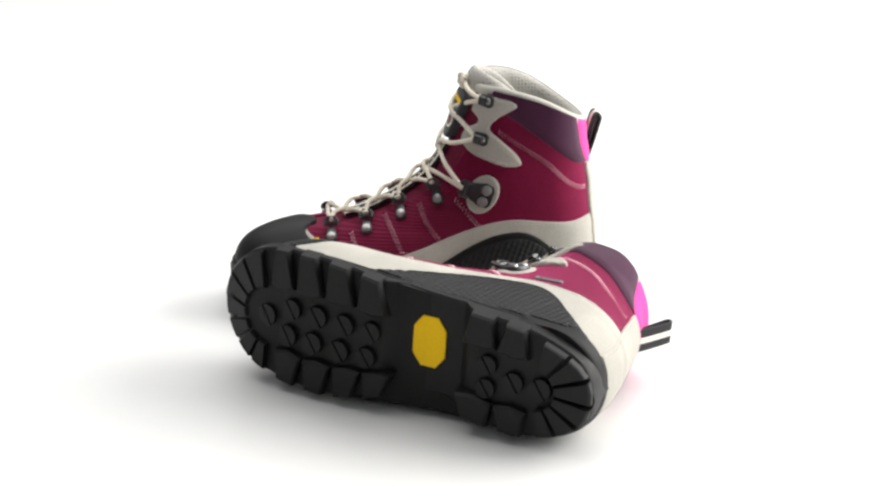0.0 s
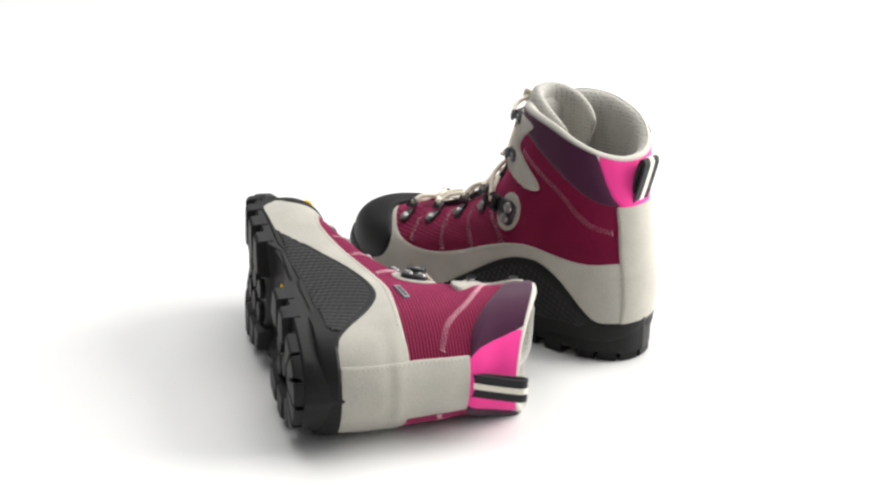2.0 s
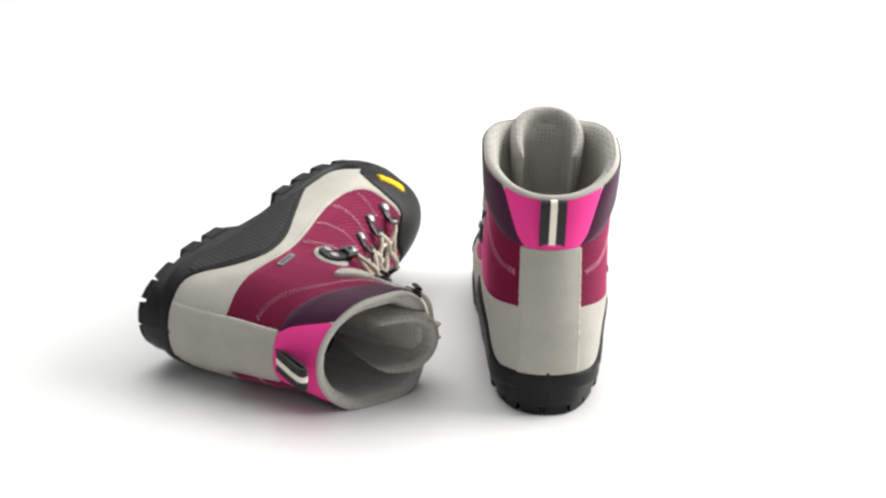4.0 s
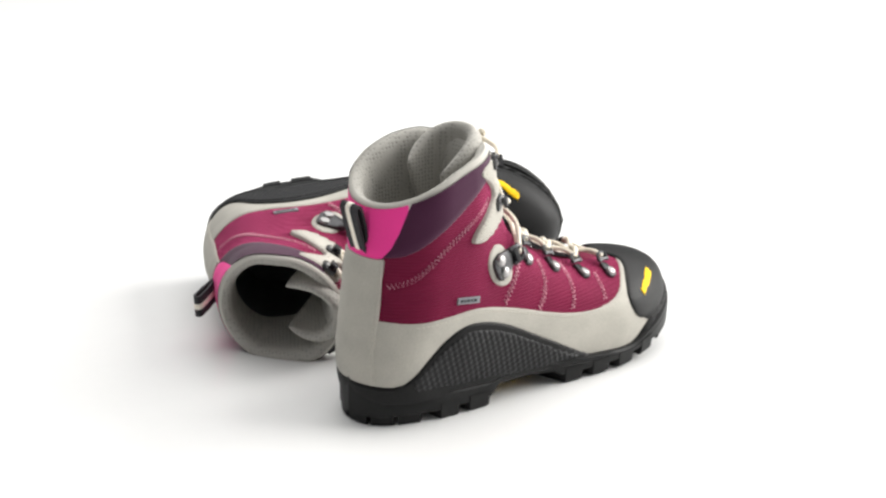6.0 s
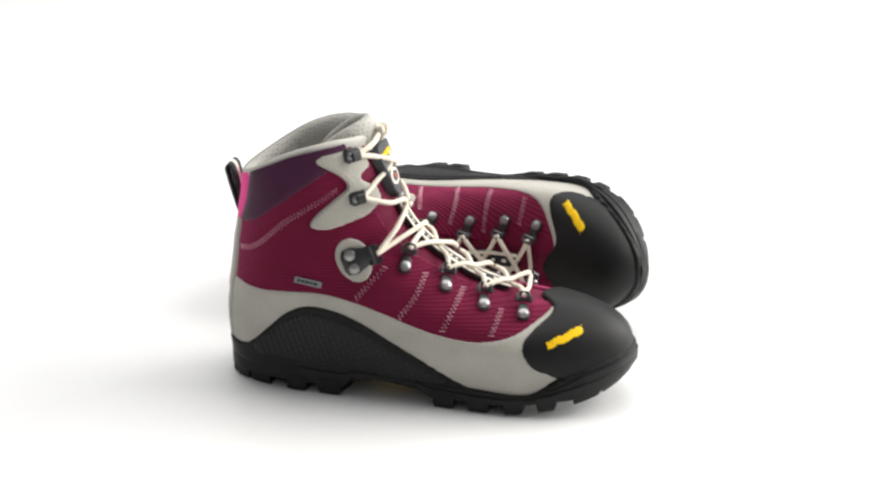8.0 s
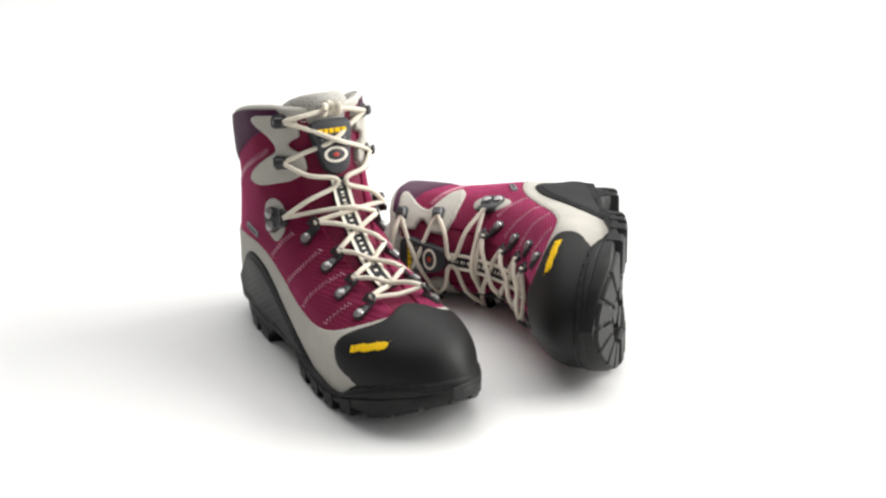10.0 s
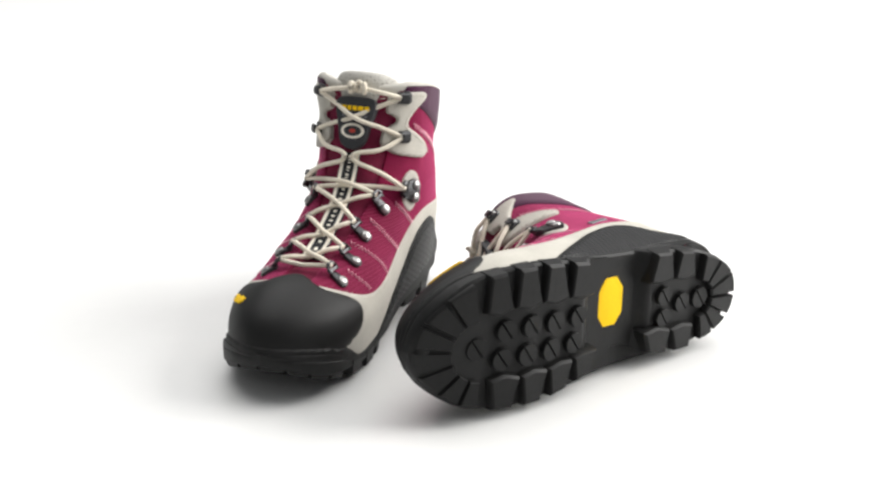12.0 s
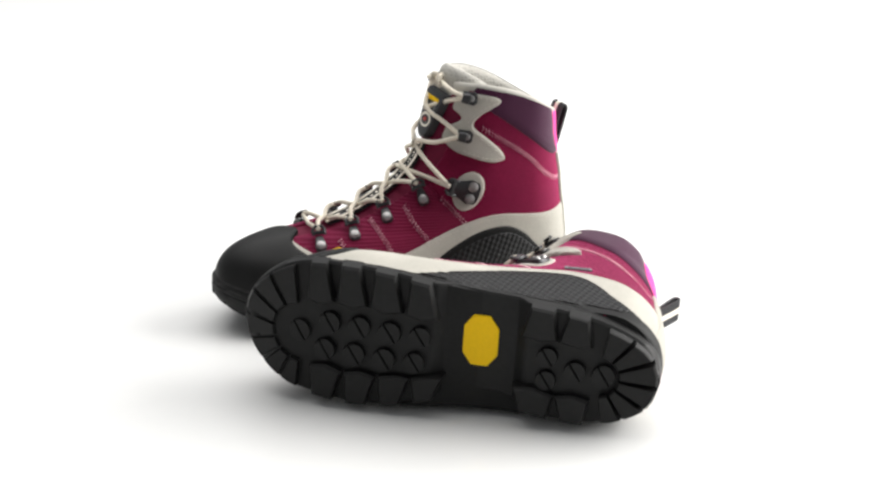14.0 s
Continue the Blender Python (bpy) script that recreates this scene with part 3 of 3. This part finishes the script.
def front_at(z, lift):
    """A point of the front line at height z (above the toe cap), lifted off it."""
    row = int(np.argmin(np.abs(PZ[60:, NU] - z))) + 60
    return PTS[row, NU] + NRM[row, NU] * lift


def vamp_at(x, lift):
    """A point of the front line of the vamp at length x, lifted off it."""
    row = int(np.argmin(np.abs(PX[60:, NU] - x) + 9 * (PZ[60:, NU] > 116))) + 60
    return PTS[row, NU] + NRM[row, NU] * lift


def lacing(boot, r):
    lace = part("lace", *tube([r[0, -1], front_at(77, 2.5) + (2, 0, 0), r[0, 1]], 1.65), M_LACE, boot, "cream round boot lace")

    def strand(a, b, zmid, lift, wobble=0.0, m=None, rise=0.8):
        m = (front_at(zmid, lift) if m is None else m) + np.array((0, wobble, 0))
        q1, q3 = (a * 0.55 + m * 0.45), (b * 0.55 + m * 0.45)
        bow = np.array((rise, 0, rise))
        part("strand", *tube(spline([a, q1 + bow, m, q3 + bow, b], 22), 1.75, 8), M_LACE, lace)

    def turn(a, c, b):
        part("strand", *tube(spline([a, c, b], 9), 1.9, 8), M_LACE, lace)
    for i in range(3):
        xc = 0.52 * r[i, 1][0] + 0.48 * r[i + 1, 1][0]
        strand(r[i, -1], r[i + 1, 1], 0, 0, -0.6, vamp_at(xc, 2.6), 1.9)
        strand(r[i, 1], r[i + 1, -1], 0, 0, 0.6, vamp_at(xc, 5.4), 2.1)
    strand(r[3, -1], r["lock", 1], 114, 3.4)
    strand(r[3, 1], r["lock", -1], 115, 6.6)
    for s in (-1, 1):
        m = front_at(131, 4.0) + np.array((0, 5.5 * s, 0))
        part("strand", *tube(spline([r["lock", s], r["lock", s] * 0.5 + m * 0.5 + (4, 2 * s, 3), m, m + (-1, -0.5 * s, 6), m * 0.5 + r["low", s] * 0.5 + (4, 2 * s, 1), r["low", s]], 30), 1.75, 8), M_LACE, lace)
    strand(r["low", -1], r["top", 1], 162, 4.6, -2)
    strand(r["low", 1], r["top", -1], 162, 7.4, 2)
    knot = front_at(181, 3.6) + (0, 1, 3)
    for s in (-1, 1):
        part("strand", *tube(spline([r["top", s], r["top", s] * 0.55 + knot * 0.45 + (4, 3 * s, 1), knot + (0, 2 * s, 0)], 16), 1.75, 8), M_LACE, lace)
    loops = [knot + np.array((2.6 * math.cos(q * 2.0), 6.0 * math.cos(q), 3.6 * math.sin(q * 3.0))) for q in np.linspace(0, 2 * math.pi, 40)]
    part("knot", *tube(loops, 1.9, 7), M_LACE, lace)


def trim(boot):
    # webbing down the tongue
    zs = np.linspace(79, 136, 24)
    mids = [front_at(z, 0.8) for z in zs]

    def ribbon(mids, y0, y1, lift, thick=0.9):
        vs, fs = [], []
        for p in mids:
            vs += [p + (0, y0, 0) + np.array((0.6, 0, 0.8)) * (lift - thick), p + (0, y0, 0) + np.array((0.6, 0, 0.8)) * lift, p + (0, y1, 0) + np.array((0.6, 0, 0.8)) * lift, p + (0, y1, 0) + np.array((0.6, 0, 0.8)) * (lift - thick)]
        for i in range(len(mids) - 1):
            for k in range(4):
                fs.append((4 * i + k, 4 * i + (k + 1) % 4, 4 * i + 4 + (k + 1) % 4, 4 * i + 4 + k))
        return vs, fs
    web = part("tongue_webbing", *ribbon(mids, -6.8, 6.8, 1.4, 3), M_WEB, boot, "black webbing with a cream edge")
    for s in (-1, 1):
        part("edge_stripe", *ribbon(mids, s * 5.6 - 1.2, s * 5.6 + 1.2, 2.0), M_WHITE, web)
    bars = [ribbon([mids[i] + (0, 0, 0), mids[i] * 0.62 + mids[i + 1] * 0.38], -1.2, 1.2, 1.8) for i in range(0, len(mids) - 1)]
    part("weave_mark", *join(*bars), M_WHITE, web)
    # badge
    p = front_at(158, 1.2)
    a, b, n = basis((0.93, 0, 0.36), (-0.36, 0, 0.93))
    shield = spline([(-20, 0), (-15, -9), (0, -13), (13, -16), (19, -13), (20, 0), (19, 13), (13, 16), (0, 13), (-15, 9)], 40, True)
    badge = part("tongue_badge", *plate(shield, p, n, a, -4, 2.6, 0.8), M_BADGE, boot, "black moulded badge on the tongue")
    part("badge_ring", *join(plate([(x - 6, y) for x, y in oval(5.8, 9.4)], p, n, a, 2, 3.0, 0.3)), M_WHITE, badge)
    part("badge_inner", *plate([(x - 6, y) for x, y in oval(4.0, 7.0)], p, n, a, 2, 3.3, 0.3), M_BADGE, badge)
    part("badge_dot", *plate([(x - 6, y) for x, y in oval(1.6, 2.6, 12)], p, n, a, 2, 3.6, 0.3), M_RED, badge)
    words = [plate([(x0, y0), (x0 + 3.4, y0), (x0 + 3.4, y0 + w), (x0, y0 + w)], p, n, a, 2, 3.1, 0.2) for x0, y0, w in ((9.5, -11, 3.6), (9.5, -6.4, 4.2), (9.5, -1.2, 3.4), (9.5, 3.2, 3.0), (9.5, 7.2, 3.8))]
    part("badge_print", *join(*words), M_YELLOW, badge)
    words = [plate([(x0, y0), (x0 + 1.6, y0), (x0 + 1.6, y0 + 2.2), (x0, y0 + 2.2)], p, n, a, 2, 3.0, 0.2) for x0 in (4.5,) for y0 in (-10, -6.5, -3, 0.5, 4, 7.5)]
    part("badge_line", *join(*words), M_LABEL, badge)
    # heel loop
    arc = spline([(5, 0, 113), (1.5, 0, 120), (-1.5, 0, 128), (-4.5, 0, 138), (-7.5, 0, 149), (-8.5, 0, 154.5), (-6.6, 0, 156.8), (-4, 0, 154), (-1.5, 0, 144), (0.5, 0, 131), (2.5, 0, 120)], 40)

    def strap(y0, y1, lift):
        d = np.gradient(arc, axis=0)
        nn = np.stack([-d[:, 2], np.zeros(len(arc)), d[:, 0]], 1)
        nn /= np.linalg.norm(nn, axis=1)[:, None]
        vs, fs = [], []
        for q, m in zip(arc, nn):
            vs += [q + (0, y0, 0) - m * lift, q + (0, y0, 0) + m * lift, q + (0, y1, 0) + m * lift, q + (0, y1, 0) - m * lift]
        for i in range(len(arc) - 1):
            for k in range(4):
                fs.append((4 * i + k, 4 * i + (k + 1) % 4, 4 * i + 4 + (k + 1) % 4, 4 * i + 4 + k))
        fs += [(0, 1, 2, 3), tuple(len(vs) - 4 + k for k in (3, 2, 1, 0))]
        return vs, fs
    loop = part("pull_loop", *strap(-8.5, 8.5, 0.9), M_WEB, boot, "black webbing pull loop with a cream stripe")
    part("loop_stripe", *strap(-2.2, 2.2, 1.2), M_WHITE, loop)
    # outer side: woven tag and toe print
    p, n = on_side(57, 88.2, -1, 0.2)
    tag = part("side_tag", *plate([(-9.5, -2.2), (9.5, -2.2), (9.5, 2.2), (-9.5, 2.2)], p, n, (1, 0, -0.16), -0.6, 0.8, 0.3), M_LABEL, boot, "small grey woven tag with dark marks")
    marks = [plate([(x0, -1), (x0 + w, -1), (x0 + w, 1), (x0, 1)], p, n, (1, 0, -0.16), 0.4, 0.95, 0.1) for x0, w in ((-7.5, 2.4), (-4.4, 1.8), (-2, 2.6), (1.2, 2), (3.8, 3))]
    part("tag_mark", *join(*marks), M_WEB, tag)
    c, q = np.array((231.5, 57.6)), radians(18)
    u = ((PX - c[0]) * math.cos(q) + (PZ - c[1]) * math.sin(q)) / 0.95
    w = (-(PX - c[0]) * math.sin(q) + (PZ - c[1]) * math.cos(q)) / 0.75
    outer_side = PY < -6
    wave = spline([(-13, -3.2), (-9, -3.9), (-4, -3.1), (1, -4.0), (6, -3.2), (11, -3.8), (13.5, -2.4), (12.6, 1), (13.5, 3.2), (9.5, 3.3), (5, 4.0), (0, 3.1), (-5, 3.9), (-9.5, 3.1), (-13.5, 3.5), (-12.5, 0)], 60, True)
    mark = part("toe_mark", *overlay(np.where(outer_side, inside(wave, u, w), -9), 5.2, edge=0.8), M_YELLOW, boot, "raised yellow maker's mark on the toe cap")
    for x0 in (-9.4, -4.6, 0.2, 4.9, 9.2):
        slot = [(x0, -1.5), (x0 + 1.3, -1.5), (x0 + 2.1, 1.5), (x0 + 0.8, 1.5)]
        part("mark_gap", *overlay(np.where(outer_side, inside(slot, u, w), -9), 5.6, edge=0.4), M_CAP, mark)


def seams(boot):
    def zigzag(name, line, side, amp, pitch, r, mat, lift):
        line = spline(line, 60)
        seg = np.concatenate([[0], np.cumsum(np.linalg.norm(np.diff(line, axis=0), axis=1))])
        n = 40
        mids, ups = [], []
        for i in range(n + 1):
            q = on_side(np.interp(seg[-1] * i / n, seg, line[:, 0]), np.interp(seg[-1] * i / n, seg, line[:, 1]), side, lift)
            mids.append(q[0])
            ups.append(q[1])
        mids, ups = np.array(mids), np.array(ups)
        for _ in range(12):
            mids[1:-1] = (mids[:-2] + 2 * mids[1:-1] + mids[2:]) / 4
            ups[1:-1] = (ups[:-2] + 2 * ups[1:-1] + ups[2:]) / 4
        run = np.concatenate([[0], np.cumsum(np.linalg.norm(np.diff(mids, axis=0), axis=1))])
        at = np.linspace(0, run[-1], max(3, int(run[-1] / pitch)))
        mids, ups = (np.stack([np.interp(at, run, t[:, k]) for k in range(3)], 1) for t in (mids, ups))
        across = np.cross(np.gradient(mids, axis=0), ups)
        across /= np.linalg.norm(across, axis=1)[:, None] + 1e-9
        pts = [m + c * (amp if i % 2 else -amp) for i, (m, c) in enumerate(zip(mids, across))]
        part(name, *tube(pts, r, 4), mat, boot, sharp=0)

    def dashes(name, line, side, mat, lift, pitch=3.2, r=0.32):
        line = spline(line, 80)
        seg = np.concatenate([[0], np.cumsum(np.linalg.norm(np.diff(line, axis=0), axis=1))])
        bits = []
        for s in np.arange(0, seg[-1] - pitch, pitch):
            e = [on_side(np.interp(s + k, seg, line[:, 0]), np.interp(s + k, seg, line[:, 1]), side, lift)[0] for k in (0, pitch * 0.62)]
            bits.append(tube(e, r, 4))
        part(name, *join(*bits), mat, boot, sharp=0)
    heel = PX < 45
    for side in (-1, 1):
        run = []
        for z in np.arange(42, 120, 3.0):
            cost = np.where(heel, np.abs(PZ - z) + np.abs(PY - side * 18.3), 1e6)
            i, j = np.unravel_index(np.argmin(cost), cost.shape)
            run.append(PTS[i, j] + NRM[i, j] * 1.85)
        bits = [tube([p * 0.8 + q * 0.2, p * 0.25 + q * 0.75], 0.32, 4) for p, q in zip(run[:-1], run[1:])]
        part("counter_stitch", *join(*bits), M_GSTITCH, boot, sharp=0)
    for side in (-1, 1):
        zigzag("zigzag_stitch", [(5, 103.5), (15, 106.5), (26, 115), (37, 126.5), (51, 136.5), (66, 146), (77, 153.5)], side, 1.9, 1.4, 0.34, M_STITCH, 0.25)
        for line in ([(109, 100), (100, 90), (90, 78)], [(135, 94), (131, 82), (120, 67)], [(161, 84), (155, 71), (150, 60)], [(188, 73), (186, 66), (183, 59)]):
            zigzag("zigzag_stitch", line, side, 1.9, 1.4, 0.34, M_STITCH, 0.25)
        dashes("edge_stitch", [(x, z - 3.0 + (5.0 * math.exp(-((x - 85) / 55) ** 2) if side > 0 else 0)) for x, z in GREY_TOP[(GREY_TOP[:, 0] > 16) & (GREY_TOP[:, 0] < 205)][::6]], side, M_GSTITCH, 0.75)
        dashes("edge_stitch", [(94, 176), (88, 177), (77.5, 177), (69, 175), (68.5, 173), (79.5, 165.5), (86, 155), (77.5, 145), (66, 134.5), (63.5, 130), (71, 129.3), (84, 133), (92, 137)], side, M_GSTITCH, 2.85)


# ---- setting ----
def ground():
    bm = bmesh.new()
    bmesh.ops.create_grid(bm, x_segments=40, y_segments=40, size=12)
    for v in bm.verts:
        r = max(abs(v.co.x), abs(v.co.y))
        v.co.z = 0.4 * max(0.0, r - 7.0) ** 1.5 / 3
    for f in bm.faces:
        f.smooth = True
    me = bpy.data.meshes.new("ground")
    bm.to_mesh(me)
    bm.free()
    me.materials.append(M_FLOOR)
    tagged(new("ground", me), "seamless white studio sweep", "studio floor", kind="structure")


ground()


def build_boot(label):
    boot = new("hiking_boot")
    tagged(boot, label, "hiking boot", "pair of hiking boots")
    upper_parts(boot)
    lining_parts(boot)
    sole_parts(boot)
    lacing(boot, hardware(boot))
    trim(boot)
    seams(boot)
    return boot


LEFT = Matrix(((-0.90027, 0.05317, 0.43208, 0.08742), (0.43288, 0.00399, 0.90145, -0.20213), (0.04621, 0.99857, -0.02661, 0.04065), (0, 0, 0, 1)))


def mirrored(boot, label):
    """The other boot of the pair: the same parts, left for right; lying down, its soft leg sags a little flatter
    and the side that it lies on is pressed flat by the floor."""
    turn, across, back, rise = LEFT[2]
    made = copy_thing(boot, Matrix())
    tagged(made, label)
    for ob in made.children_recursive:
        me = ob.data.copy()
        co = np.zeros(3 * len(me.vertices))
        me.vertices.foreach_get("co", co)
        sag = np.clip((co[2::3] - 0.085) / 0.06, 0, 1)
        if ob.name.startswith(("pull_loop", "loop_stripe")):
            co[0::3] -= 0.005 * np.clip((co[2::3] - 0.122) / 0.03, 0, 1)
        if ob.name.startswith(("toe_mark", "mark_gap")):
            co[0::3] -= 0.002
            co[1::3] -= 0.0014
        co[1::3] = -co[1::3] * (1 - 0.06 * sag) - 0.001 * sag
        height = turn * co[0::3] + across * co[1::3] + back * co[2::3] + rise
        co[1::3] += np.clip(0.0004 - height, 0, 0.02) / across
        me.vertices.foreach_set("co", co)
        me.flip_normals()
        me.update()
        ob.data = me
    return made


right_boot = build_boot("maroon and grey hiking boot standing upright on white floor")
left_boot = mirrored(right_boot, "maroon and grey hiking boot lying on its side, sole showing")

RIGHT = pose(0.11618, 0.09045, -0.004, 0, 0, 187.67)
# the turn of the stand under the boots, seconds and degrees
TURN = [(0.0, 0.0), (0.5, -10.45), (1.0, -23.55), (1.5, -36.44), (2.0, -49.04), (2.5, -59.86), (3.0, -72.12), (3.5, -84.7), (4.0, -97.2), (4.5, -109.8),
        (5.0, -122.3), (5.5, -134.87), (6.0, -148.12), (6.5, -159.56), (7.0, -172.46), (7.5, -185.24), (8.0, -196.68), (8.5, -209.91), (9.0, -222.4), (9.5, -234.8),
        (10.0, -247.3), (10.5, -259.8), (11.0, -272.22), (11.5, -284.46), (12.0, -295.48), (12.5, -308.98), (13.0, -321.91), (13.5, -334.65), (14.0, -345.73)]


def motions():
    for boot, m in ((right_boot, RIGHT), (left_boot, LEFT)):
        walk(boot, [(t, pose(0, 0, 0, 0, 0, a) @ m) for t, a in TURN])


motions()
